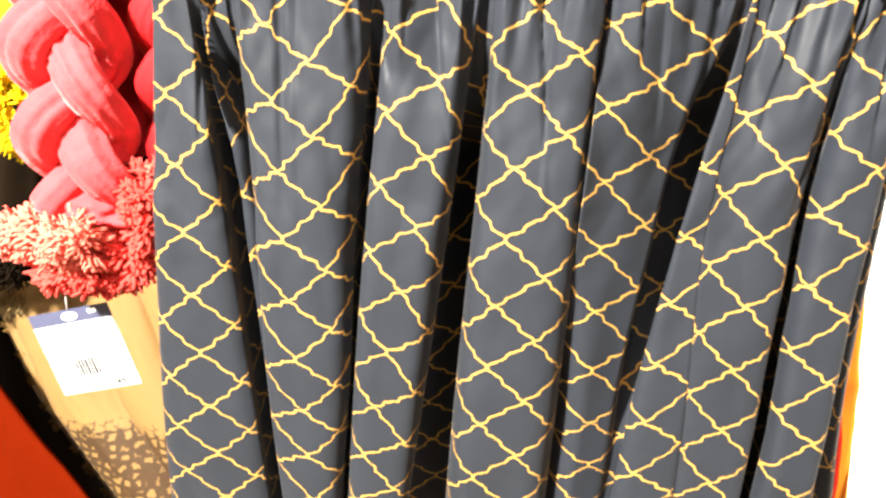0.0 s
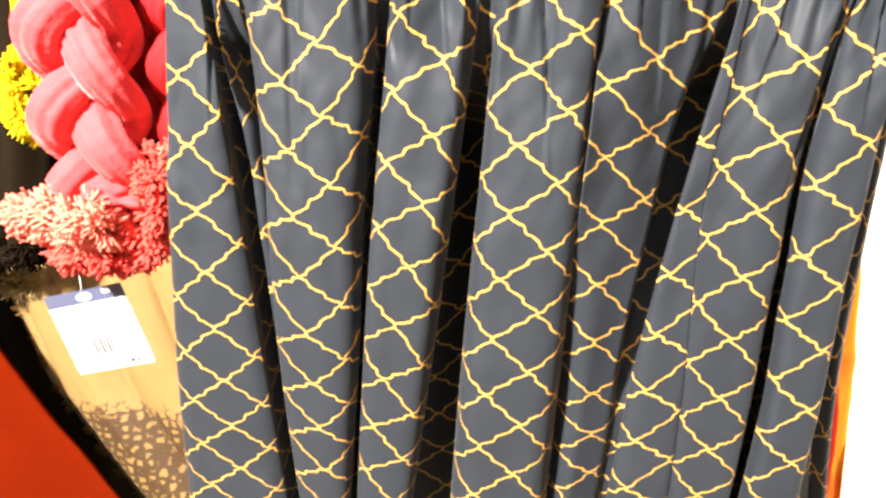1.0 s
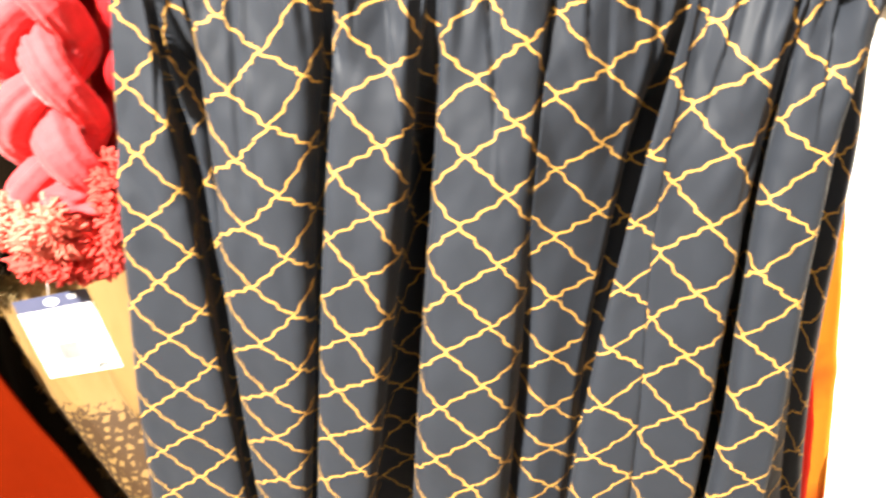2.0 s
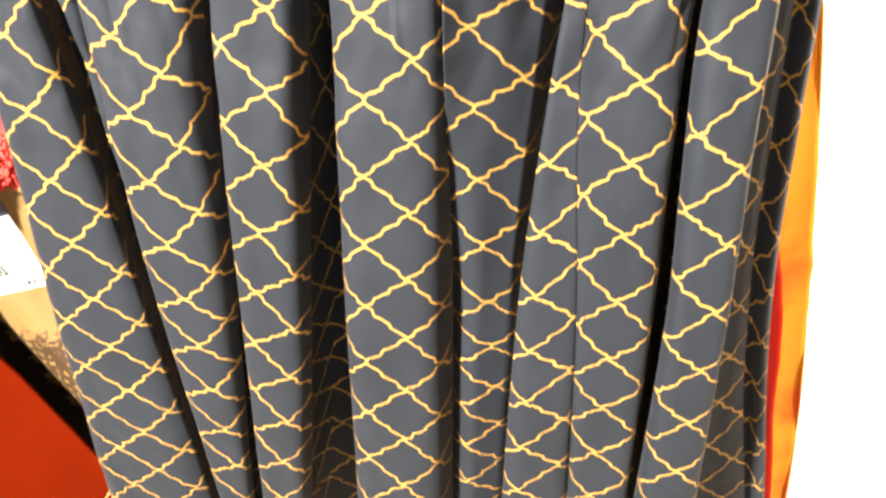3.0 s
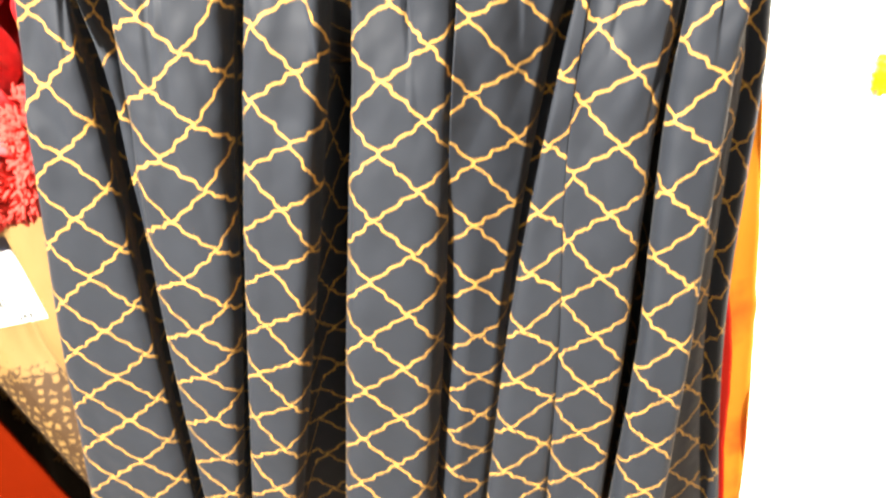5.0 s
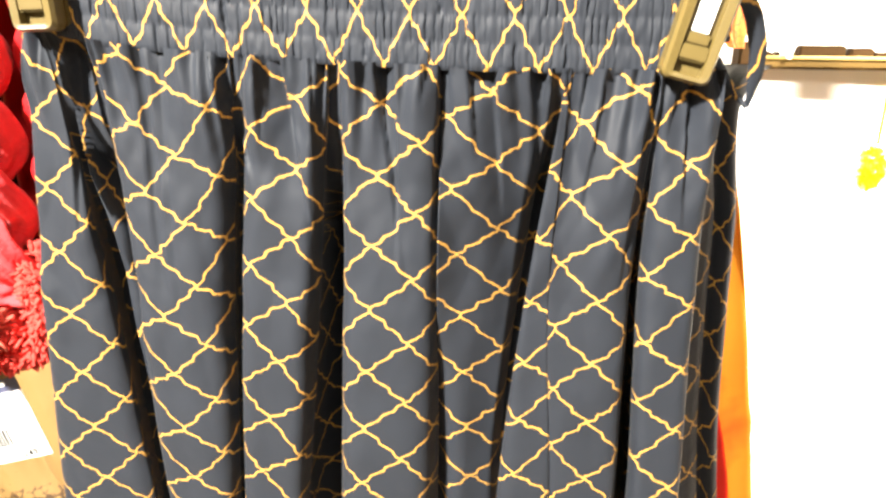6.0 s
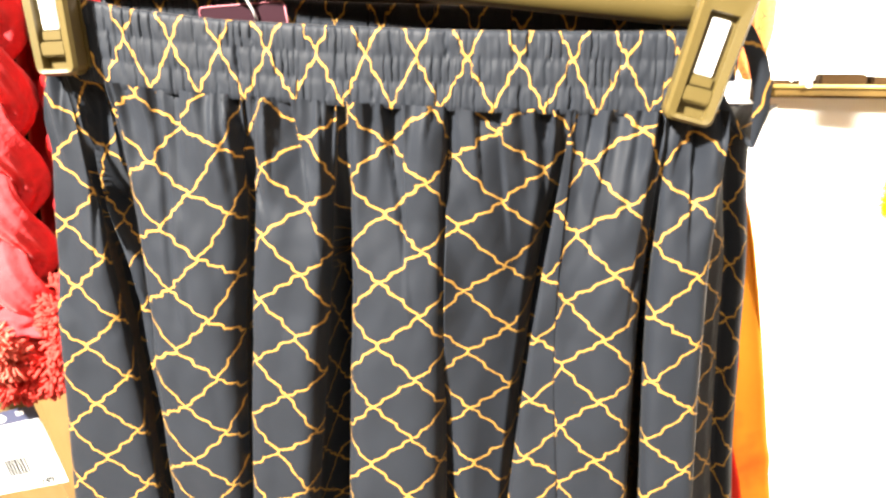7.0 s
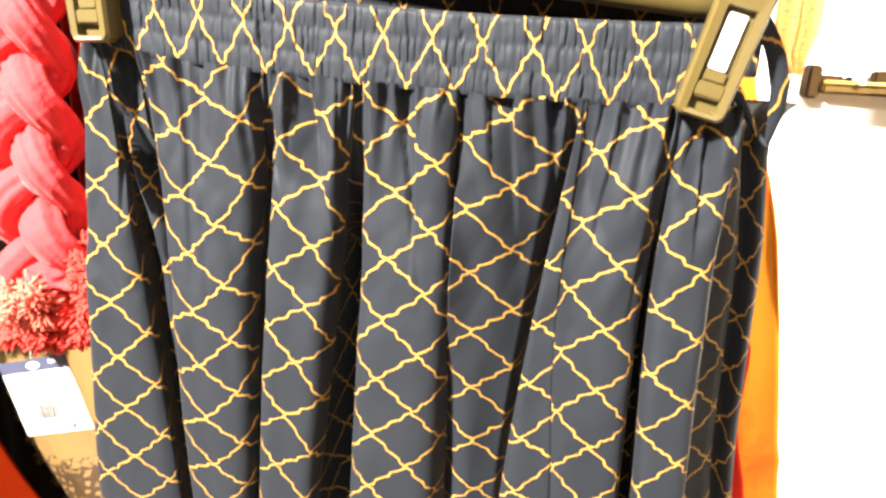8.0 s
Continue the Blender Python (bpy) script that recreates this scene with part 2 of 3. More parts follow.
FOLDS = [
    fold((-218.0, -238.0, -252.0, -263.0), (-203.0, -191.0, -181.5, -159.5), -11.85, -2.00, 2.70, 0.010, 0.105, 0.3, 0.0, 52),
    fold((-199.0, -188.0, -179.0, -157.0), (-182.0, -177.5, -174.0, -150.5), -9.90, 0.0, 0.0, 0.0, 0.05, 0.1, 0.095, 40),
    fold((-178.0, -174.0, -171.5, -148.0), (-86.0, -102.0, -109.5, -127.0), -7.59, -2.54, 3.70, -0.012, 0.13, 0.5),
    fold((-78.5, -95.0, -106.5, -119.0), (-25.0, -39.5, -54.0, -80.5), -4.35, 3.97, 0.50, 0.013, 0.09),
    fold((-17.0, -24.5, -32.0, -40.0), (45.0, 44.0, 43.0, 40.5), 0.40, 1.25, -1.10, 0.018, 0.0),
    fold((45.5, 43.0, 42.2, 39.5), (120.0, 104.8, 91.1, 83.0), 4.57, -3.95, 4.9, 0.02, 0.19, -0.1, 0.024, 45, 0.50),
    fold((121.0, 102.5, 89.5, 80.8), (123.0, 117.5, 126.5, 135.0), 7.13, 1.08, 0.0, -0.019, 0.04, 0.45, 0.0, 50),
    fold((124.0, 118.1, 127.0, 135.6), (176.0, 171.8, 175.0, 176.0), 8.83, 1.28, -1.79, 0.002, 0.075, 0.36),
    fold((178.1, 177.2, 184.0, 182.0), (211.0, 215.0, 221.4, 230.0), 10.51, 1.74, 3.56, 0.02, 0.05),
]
PRINT_RISE = [(-12, -84.9), (-11, -85.1), (-9, -76.6), (-8, -88.0), (-7, -85.5), (-6, -76.0), (-5, -65.1), (-4, -68.5), (-3, -77.3), (0, -71.3), (1, -71.7), (4, -78.5), (5, -86.5), (7, -89.1), (8, -80.4), (9, -82.9), (10, -85.6), (11, -81.0)]
# gathers: where they leave the waist, how far down they run, their lean, depth and which side laps over
PINCHES = [(-0.147, 0.15, 0.02, 0.008, 1), (-0.137, 0.19, 0.01, 0.004, 1), (-0.128, 0.045, 0.05, 0.006, -1), (-0.098, 0.09, -0.26, 0.008, 1), (-0.068, 0.06, 0.05, 0.006, 1),
           (-0.054, 0.12, -0.13, 0.007, -1), (-0.036, 0.06, 0.0, 0.005, 1), (-0.018, 0.13, 0.02, 0.008, -1), (0.004, 0.16, -0.12, 0.005, 1), (0.018, 0.14, 0.0, 0.008, -1),
           (0.044, 0.13, 0.04, 0.008, 1), (0.061, 0.06, -0.10, 0.006, 1), (0.078, 0.10, -0.08, 0.006, -1), (0.110, 0.09, 0.02, 0.008, -1), (0.131, 0.05, 0.05, 0.004, 1),
           (0.143, 0.10, 0.10, 0.005, 1), (0.171, 0.15, 0.06, 0.006, 1), (-0.195, 0.12, 0.05, 0.008, 1), (0.192, 0.10, -0.05, 0.006, 1)]
_rng = random.Random(11)
PINCHES += [(-0.205 + 0.0235 * k + _rng.uniform(-0.007, 0.007), _rng.uniform(0.012, 0.045), _rng.uniform(-0.15, 0.15), _rng.uniform(0.002, 0.004), _rng.choice((1, 1, -1))) for k in range(18)]


def gathers(x, z):
    """Depth and slip of the cloth by the lapped creases below the waist."""
    deep = slip = 0.0
    for xc, low, lean, h, side in PINCHES:
        if z < -low:
            continue
        d = (x - xc - lean * z) * side
        if abs(d) > 0.022:
            continue
        fade = (1 + z / low) ** 0.8
        if d > 0:
            deep += h * fade * (1 - d / 0.022) ** 2 * min(1, d / 0.0012)
            slip += 14.0 * h * fade * (1 - d / 0.022) * side
        else:
            deep -= h * fade * 0.35 * (1 + d / 0.022) ** 2
            slip -= 14.0 * h * fade * (1 + d / 0.022) * side
    return deep, slip


def crown_count(f, z):
    return f["middle"] + f["drift"] * max(0.0, -z - 0.15) + f["lift"] * max(0.0, z + 0.15)


def seam_height(x):
    return -0.0055 + 0.135 * (x - 0.13) ** 2 + (0.006 if x < -0.16 else 0) * (-0.16 - x) / 0.06


def opened(k, z):
    """How far the valley after fold k has opened at this height: the gathers close it under the waist."""
    start = (0.035, 0.045, 0.020, 0.045, 0.0, 0.0, 0.0, 0.075)[k]
    return 0.10 + 0.90 * min(1.0, max(0.0, (-z - start) / 0.085)) ** 1.3


def set_back(f, k, z, top):
    return f["set_back"] * (0.10 * top + 0.90 * opened(1, z) if k == 1 else 0.3 + 0.7 * top)


def plunge(w, z):
    """The recessed panel dips away under its neighbour high up, and behind the fold before it low down."""
    high = min(1.0, max(0.0, (-z - 0.03) / 0.06)) * min(1.0, max(0.15, (0.36 + z) / 0.14))
    low = min(1.0, max(0.0, (-z - 0.14) / 0.16))
    return 0.055 * high * max(0.0, (w - 0.58) / 0.42) ** 2 + 0.030 * low * max(0.0, (-w - 0.05) / 0.95) ** 2


def skirt_section(z):
    """The cloth's line at one height: places across and in depth, with the count along the cloth."""
    top = min(1.0, max(0.0, -z / 0.12))
    crease = 0.06 + 0.94 * min(1.0, max(0.0, (-z - 0.22) / 0.22)) ** 1.5     # the broad fold splits in two only low down
    out = []
    for k, f in enumerate(FOLDS):
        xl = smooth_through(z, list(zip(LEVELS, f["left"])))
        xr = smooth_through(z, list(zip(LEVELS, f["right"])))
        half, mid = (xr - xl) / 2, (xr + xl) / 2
        big = half / math.sin(f["turn"])
        crown = crown_count(f, z)
        depth = (0.3 + 0.7 * top) * f["bulge"] / 0.66
        steps = 16 if k in (1, 6) else 48
        for i in range(steps + 1):
            a = f["turn"] * (2 * i / steps - 1)
            w = a / f["turn"]
            soft = crease if (k == 6 and a > 0) or (k == 7 and a < 0) else 1.0
            y = set_back(f, k, z, top) + big * (1 - math.cos(f["turn"])) * abs(w) ** 4.4 * depth * soft + f["tilt"] * big * math.sin(a) * top
            if k == 5:
                y += plunge(w, z)
            out.append((mid + big * math.sin(a), y, crown + a * big / CELL_U, f["stretch"], f["slip"]))
        if k + 1 < len(FOLDS):
            g = FOLDS[k + 1]
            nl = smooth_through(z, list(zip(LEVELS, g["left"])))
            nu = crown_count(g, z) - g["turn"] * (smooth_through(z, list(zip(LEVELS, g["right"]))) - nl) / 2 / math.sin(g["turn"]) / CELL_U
            xa, ya, ua = out[-1][:3]
            yb = 0.050 + 0.072 * top
            yn = set_back(g, k + 1, z, top) + g["tilt"] * -(smooth_through(z, list(zip(LEVELS, g["right"]))) - nl) / 2 * top + (plunge(-1.0, z) if k == 4 else ya)
            if k == 5:
                ghalf = (smooth_through(z, list(zip(LEVELS, g["right"]))) - nl) / 2
                yn = ghalf / math.sin(g["turn"]) * (1 - math.cos(g["turn"])) * (0.3 + 0.7 * top) * g["bulge"] / 0.66
            under = 0.009 * top * opened(k, z) + 0.008 * max(0.0, -z - 0.2) / 0.36
            # the deep valleys are undercut: the cloth turns in behind both folds before it meets
            deep = [(-0.5, 0, 0.012), (-1, 0, 0.030), (-0.6, 0, 0.8), (0, 0, 1.0), (0.6, 1, 0.8), (1, 1, 0.030), (0.5, 1, 0.012)]
            walls, path, px, py = [], 0.0, xa, ya
            for i in range(1, 8):
                t = i / 8
                if k == 4:
                    x, y = xa + (nl - xa) * t, ya + (yn - ya) * t + 0.004 * math.sin(math.pi * t)
                elif k == 5:
                    # the next fold laps over this one: the cloth runs in under it and comes back
                    far = max(0.011 * top, 0.32 * (ya - yn))
                    back = min(1.0, (i - 1) / 3) if i < 4 else (8 - i) / 4
                    x = (xa if i < 4 else nl) + far * back + ((nl - xa) * back if i < 4 else 0.0)
                    y = ya + 0.004 * t if i < 5 else yn + (ya + 0.004 - yn) * back
                elif k == 6:
                    # one soft crease between two halves of a broad fold
                    nhalf = (smooth_through(z, list(zip(LEVELS, g["right"]))) - nl) / 2
                    yn = nhalf / math.sin(g["turn"]) * (1 - math.cos(g["turn"])) * (0.3 + 0.7 * top) * g["bulge"] / 0.66 * crease
                    x, y = xa + (nl - xa) * t, ya + (yn - ya) * t + 0.0004 * math.sin(math.pi * t)
                else:
                    turn_in, side, in_by = deep[i - 1]
                    base = (nl if side else xa) if i != 4 else (xa + nl) / 2
                    # behind the lapping fold the pocket runs on, so that its floor lies in shade
                    pocket = under * opened(k, z) * (1.0, 1.0, 2.0, 4.5, 0, 0, 0, 2.2)[k]
                    x = base + (pocket * 0.6 if i == 4 else pocket * turn_in if side and in_by > 0.02 else under * turn_in)
                    y = ya + (in_by if in_by < 0.1 else (yb - ya) * in_by) * (0.35 + 0.65 * top) * opened(k, z)
                path += math.hypot(x - px, y - py) / CELL_U
                px, py = x, y
                walls.append((x, y, path))
            total = path + math.hypot(nl - px, yn - py) / CELL_U
            for i, (x, y, path) in enumerate(walls):
                t = (i + 1) / 8
                u = ua + path if i < (4 if k > 3 else 1) else nu - (total - path)
                out.append((x, y, u, f["stretch"] + (g["stretch"] - f["stretch"]) * t, f["slip"] + (g["slip"] - f["slip"]) * t))
    return out


def print_height(u):
    for (a, ra), (b, rb) in zip(PRINT_RISE, PRINT_RISE[1:]):
        if u <= b:
            t = min(1, max(0, (u - a) / (b - a)))
            return (ra + (rb - ra) * t) / 1000
    return PRINT_RISE[-1][1] / 1000


def skirt_body(parent):
    bm = bmesh.new()
    rows, uvs = [], []
    steps = 160
    for j in range(steps + 1):
        s = j / steps
        z0 = HEM * s
        line = skirt_section(z0)
        # the right side turns in under the last fold and out again to the back panel, then round behind
        xr, yr, ur = line[-1][:3]
        spread = smooth_through(z0, [(0, 0.25), (-0.1, 0.266), (-0.2, 0.272), (-0.3, 0.278), (-0.41, 0.292), (-0.53, 0.3135), (-0.67, 0.338)])
        tail = [(xr - 0.008, yr + 0.010), (xr - 0.014, yr + 0.030), (xr - 0.008, yr + 0.05), (xr + (spread - xr) * 0.45, 0.082), (spread - 0.022, 0.094), (spread - 0.018, 0.112), (spread - 0.013, 0.113), (spread - 0.009, 0.100), (spread, 0.110), (spread - 0.004, 0.126), (spread - 0.03, 0.136), (0.15, 0.145), (0.05, 0.14), (-0.05, 0.145), (-0.15, 0.14)]
        xl, yl, ul = line[0][:3]
        tail += [(xl + 0.03, 0.12), (xl + 0.004, 0.09), (xl + 0.002, 0.05), (xl + 0.001, yl + 0.015)]
        u = ur
        last = Vector((xr, yr))
        for x, y in tail:
            u += (Vector((x, y)) - last).length / CELL_U
            last = Vector((x, y))
            line.append((x, y, u, 0.02, 0.05))
        row, uv = [], []
        for x, y, u, stretch, slip in line:
            reach = 0.03 + 0.075 * (0.5 + 0.5 * noise.noise((u * 1.7, 3.3, 0)))
            tight = max(0.0, 1 + z0 / reach)
            ripple = math.sin(u * 8.5 + 3.0 * math.sin(u * 2.1)) * 0.0032 * tight**1.2
            wob = noise.noise((x * 34, y * 20, z0 * 8)) * 0.0022
            wob += abs(noise.noise((x * 26 + z0 * 8, 5.0, z0 * 13))) * -0.0085 * max(0.2, 1 + z0 / 0.32)
            wob += abs(noise.noise((x * 55 - z0 * 26, 9.0, z0 * 16))) * -0.0022 * max(0.1, 1 + z0 / 0.30)
            wob += noise.noise((u * 1.15, 1.7, z0 * 5)) * 0.010 * max(0.0, 1 + z0 / 0.24) * min(1, -z0 / 0.02)
            deep, lap = gathers(x, z0) if y < 0.06 else (0.0, 0.0)
            wob += deep
            u += lap
            fade = math.exp(z0 / 0.018)
            rise = seam_height(x) * max(0, 1 + z0 / 0.12) + 0.002 * fade
            squeeze = (y + 0.002) * (1 - 0.6 * fade) - 0.002 if y < 0.1001 else y - 0.075 * fade
            row.append((x, squeeze + (ripple + wob) * (1 if y < 0.1001 else 0.4), z0 + rise))
            low = z0 + rise
            flat = low / (1 + stretch) if low > -0.3 * (1 + stretch) else (low + 0.3 * slip) / (1 + stretch - slip)
            uv.append((u, (print_height(u) - flat) / CELL_V))
        rows.append(row)
        uvs.append(uv)
    sheet(bm, rows, uvs, closed=True)
    return part("skirt_panel", bm, NAVY, parent, "gathered navy satin with gold trellis print")


def band_heights(x):
    low = seam_height(x)
    return low - 0.001, low + 0.0465 + 0.004 * max(0, (-0.1 - x) / 0.1)


def waistband(parent, name, y0, x0, x1, lift, phase, sign):
    """A gathered elastic band: three stitched channels, each full of small upright pleats."""
    bm = bmesh.new()
    cols, n = 900, 26
    rows, uvs = [], []
    for j in range(n + 1):
        s = j / n
        row, uv = [], []
        for i in range(cols + 1):
            t = i / cols
            x = x0 + (x1 - x0) * t
            lo, hi = band_heights(x)
            row_no = math.floor(3 * min(s, 0.999))
            channel = abs(math.sin(math.pi * 3 * s)) ** 0.26
            turn = x * 1050 + 14 * noise.noise((x * 38, row_no * 3.1, phase)) + 1.2 * noise.noise((x * 60, s * 9, phase + 5)) + 2.0 * row_no
            pleat = (0.5 + 0.5 * math.cos(turn)) ** 11 * max(0.05, 0.5 + 1.8 * noise.noise((x * 95, row_no * 2.3, phase + 1)))
            fine = noise.noise((x * 300, s * 5, phase + 3))
            out = 0.0014 * channel - 0.0016 * pleat * (0.55 + 0.45 * channel) + 0.0006 * fine
            row.append((x, y0 - sign * out, lo + (hi - lo) * s + lift + (0.0003 * pleat if j == n else 0)))
            uv.append(((x - 0.0262) / 0.0156 + 0.07 * fine + 0.14 * pleat, 1.047 - 1.5625 * s))
        rows.append(row)
        uvs.append(uv)
    rows.append([(px, py + sign * 0.003, pz + 0.0006) for px, py, pz in rows[-1]])
    rows.append([(px, py + sign * 0.004, pz - 0.012) for px, py, pz in rows[-1]])
    uvs += [uvs[-1], uvs[-1]]
    sheet(bm, rows, uvs)
    return part(name, bm, NAVY, parent, "ruched elastic waistband in three stitched channels")


skirt = thing("skirt", HANG, "navy satin skirt with gold trellis print, clipped at its waist", "skirt")
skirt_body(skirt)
waistband(skirt, "front_waistband", 0.001, -0.214, 0.206, 0.0, 1.0, 1)
waistband(skirt, "back_waistband", 0.050, -0.205, 0.227, 0.017, 7.0, 1)


def tie_loop(parent):
    """The flat fabric tie: it falls from the waist, folds over and tucks back in."""
    bm = bmesh.new()
    path = [(0.214, 0.014, 0.052), (0.219, 0.006, 0.040), (0.2255, 0.004, 0.026), (0.2310, 0.006, 0.010), (0.2330, 0.010, -0.008), (0.2320, 0.014, -0.026), (0.225, 0.018, -0.018), (0.218, 0.022, -0.007), (0.211, 0.026, 0.006)]
    wide = [0.0030, 0.0042, 0.0050, 0.0052, 0.0046, 0.0016, 0.0018, 0.0026, 0.0030]
    rows, uvs = [], []
    for i in range(33):
        t = i / 4
        k = min(int(t), 7)
        f = t - k
        p = Vector(path[k]).lerp(Vector(path[k + 1]), f)
        w = wide[k] + (wide[k + 1] - wide[k]) * f
        rows.append([p + Vector((-w, 0.001, -w * 0.5)), p + Vector((0, -0.002, 0)), p + Vector((w, 0.002, w * 0.5))])
        uvs.append([(20.4, i * 0.105), (20.6, i * 0.105 + 0.02), (20.8, i * 0.105 + 0.04)])
    sheet(bm, rows, uvs)
    return part("drawstring", bm, NAVY, parent, "looped fabric tie at the waist")


tie_loop(skirt)


# ---------------------------------------------------------------- the hanger
def ring_loop(w_low, w_high, z_low, z_high, r, n=6):
    """A rounded four-sided outline, narrower below than above."""
    out = []
    for cx, cz, a0 in ((w_high - r, z_high - r, 0), (-w_high + r, z_high - r, 90), (-w_low + r, z_low + r, 180), (w_low - r, z_low + r, 270)):
        out += [(cx + r * math.cos(radians(a0 + 90 * k / n)), cz + r * math.sin(radians(a0 + 90 * k / n))) for k in range(n + 1)]
    return out


def clip(parent, x, z, tilt):
    """A hanger clip: one moulded frame with a long window and a low slot, a white slide and a rear jaw."""
    m = pose(x, -0.012, z, 0, tilt, 0)
    bm = bmesh.new()
    outer, inner = ring_loop(0.0140, 0.0152, -0.039, 0.039, 0.005), ring_loop(0.0078, 0.0080, -0.0345, 0.022, 0.0012)
    loops = []
    for ring, y, grow in ((outer, 0.006, 0), (outer, -0.003, 0), (outer, -0.0055, -0.0016), (inner, -0.0048, 0.0008), (inner, -0.0035, 0), (inner, 0.003, 0)):
        loops.append([bm.verts.new((px * (1 + grow / 0.0145), y, pz * (1 + grow / 0.039))) for px, pz in ring])
    for a, b in zip(loops, loops[1:]):
        for k in range(len(a)):
            bm.faces.new((a[k], a[(k + 1) % len(a)], b[(k + 1) % len(a)], b[k]))
    bmesh.ops.transform(bm, matrix=m, verts=bm.verts[:])
    box(bm, (-0.0086, -0.0042, -0.0275), (0.0086, 0.003, -0.0185), 0.0012, m)
    box(bm, (-0.0086, 0.001, -0.036), (0.0086, 0.004, 0.024), 0.0004, m)
    bmesh.ops.recalc_face_normals(bm, faces=bm.faces[:])
    ob = part("clip", bm, PLASTIC, parent, smooth=False)
    bm = bmesh.new()
    box(bm, (-0.0055, -0.0020, -0.0115), (0.0050, 0.0008, 0.019), 0.0006, m)
    part("clip_slide", bm, PLASTIC_PAD, ob, "white inner slide", smooth=False)
    bm = bmesh.new()
    box(bm, (-0.0065, -0.0026, -0.0180), (0.0065, 0.001, -0.0120), 0.0006, m)
    part("slide_foot", bm, PLASTIC, ob, smooth=False)
    bm = bmesh.new()
    box(bm, (-0.0135, 0.009, -0.036), (0.0135, 0.014, 0.040), 0.0015, m)
    part("rear_jaw", bm, PLASTIC, ob, smooth=False)


hanger = thing("clip_hanger", HANG, "black plastic trouser hanger with two pinch clips", "hanger")
bm = bmesh.new()
tube(bm, [(-0.21, 0.028, 0.090), (-0.10, 0.028, 0.085), (0.0, 0.028, 0.077), (0.10, 0.028, 0.067), (0.18, 0.028, 0.059), (0.215, 0.028, 0.057)], [0.012, 0.012, 0.013, 0.0135, 0.0135, 0.0125], 20, 0.8)
part("bar", bm, PLASTIC, hanger)
bm = bmesh.new()
for k in range(4):
    tube(bm, [(0.178 + 0.005 * k, 0.028, 0.0592), (0.1805 + 0.005 * k, 0.028, 0.0592)], 0.0135, 14, 0.8)
part("rib", bm, PLASTIC, hanger, smooth=False)
bm = bmesh.new()
tube(bm, [(0.0, 0.028, 0.085 + 0.011 * k) for k in range(5)] + [(0.02 * math.sin(a), 0.028, 0.149 + 0.02 * (1 - math.cos(a))) for a in [radians(20 * k) for k in range(1, 13)]], 0.0018, 8)
part("hook", bm, STEEL, hanger)
bm = bmesh.new()
box(bm, (0.118, 0.026, 0.072), (0.240, 0.048, 0.086), 0.002)
box(bm, (0.110, 0.028, 0.0875), (0.243, 0.050, 0.101), 0.002)
part("end_bracket", bm, PLASTIC, hanger, smooth=False)
clip(hanger, 0.194, 0.0285, 14)
clip(hanger, -0.200, 0.053, -3)


# ---------------------------------------------------------------- room
def slab(name, lo, hi, mat, label, category, bevel=0.0):
    bm = bmesh.new()
    box(bm, lo, hi, bevel)
    mesh = bpy.data.meshes.new(name)
    bm.to_mesh(mesh)
    bm.free()
    mesh.materials.append(mat)
    return tagged(new(name, mesh), label, category, kind="structure")


# All but wall_panel are unseen, added to close the room and limit bounce.
slab("floor", (-2.2, -2.6, -0.1), (2.6, 2.1, 0.0), FLOOR, "unseen shop floor, toned down to limit bounced light", "floor")
slab("ceiling", (-2.2, -2.6, 2.8), (2.6, 2.1, 2.9), SHOP, "unseen shop ceiling, brown to limit bounced light", "ceiling")
slab("wall_north", (-2.2, 2.1, 0.0), (2.6, 2.2, 2.8), SHOP, "unseen shop wall, brown to limit bounced light", "wall")
slab("wall_panel", (0.20, 1.42, 0.0), (2.6, 1.50, 2.8), WALL, "bright white display wall behind the shelf", "wall")
slab("wall_south", (-2.2, -2.7, 0.0), (2.6, -2.6, 2.8), SHOP, "unseen shop wall, brown to limit bounced light", "wall")
slab("wall_west", (-2.3, -2.6, 0.0), (-2.2, 2.1, 2.8), SHOP, "unseen shop wall, brown to limit bounced light", "wall")
slab("wall_east", (2.6, -2.6, 0.0), (2.7, 2.1, 2.8), SHOP, "unseen shop wall, brown to limit bounced light", "wall")


# ---------------------------------------------------------------- hung cloths
def hung_cloth(name, label, category, mat, y, top, low, left, right, waves, depth, seed=0.0, group=""):
    """A cloth hanging in soft folds between two side edges, each told as (z, x) stops; both faces."""
    ob = thing(name, HANG @ pose(0, y, 0), label, category, group)
    bm = bmesh.new()
    rows = []
    n, m = 60, 48
    for j in range(m + 1):
        s = j / m
        row = []
        z = top + (low - top) * s
        xl, xr = smooth_through(z, left), smooth_through(z, right)
        for i in range(2 * n):
            t = (i if i < n else 2 * n - 1 - i) / (n - 1)
            x = xl + (xr - xl) * t
            wave = math.sin(waves * math.pi * 2 * t + seed + 0.7 * math.sin(2.5 * s + seed))
            yy = depth * wave * (0.5 + 0.5 * s) + 0.008 * noise.noise((x * 14, z * 8, seed))
            row.append((x + 0.003 * noise.noise((seed, z * 25, t * 2)), yy + (0.006 if i >= n else 0), z))
        rows.append(row)
    sheet(bm, rows, None, closed=True)
    part("cloth", bm, mat, ob)
    return ob


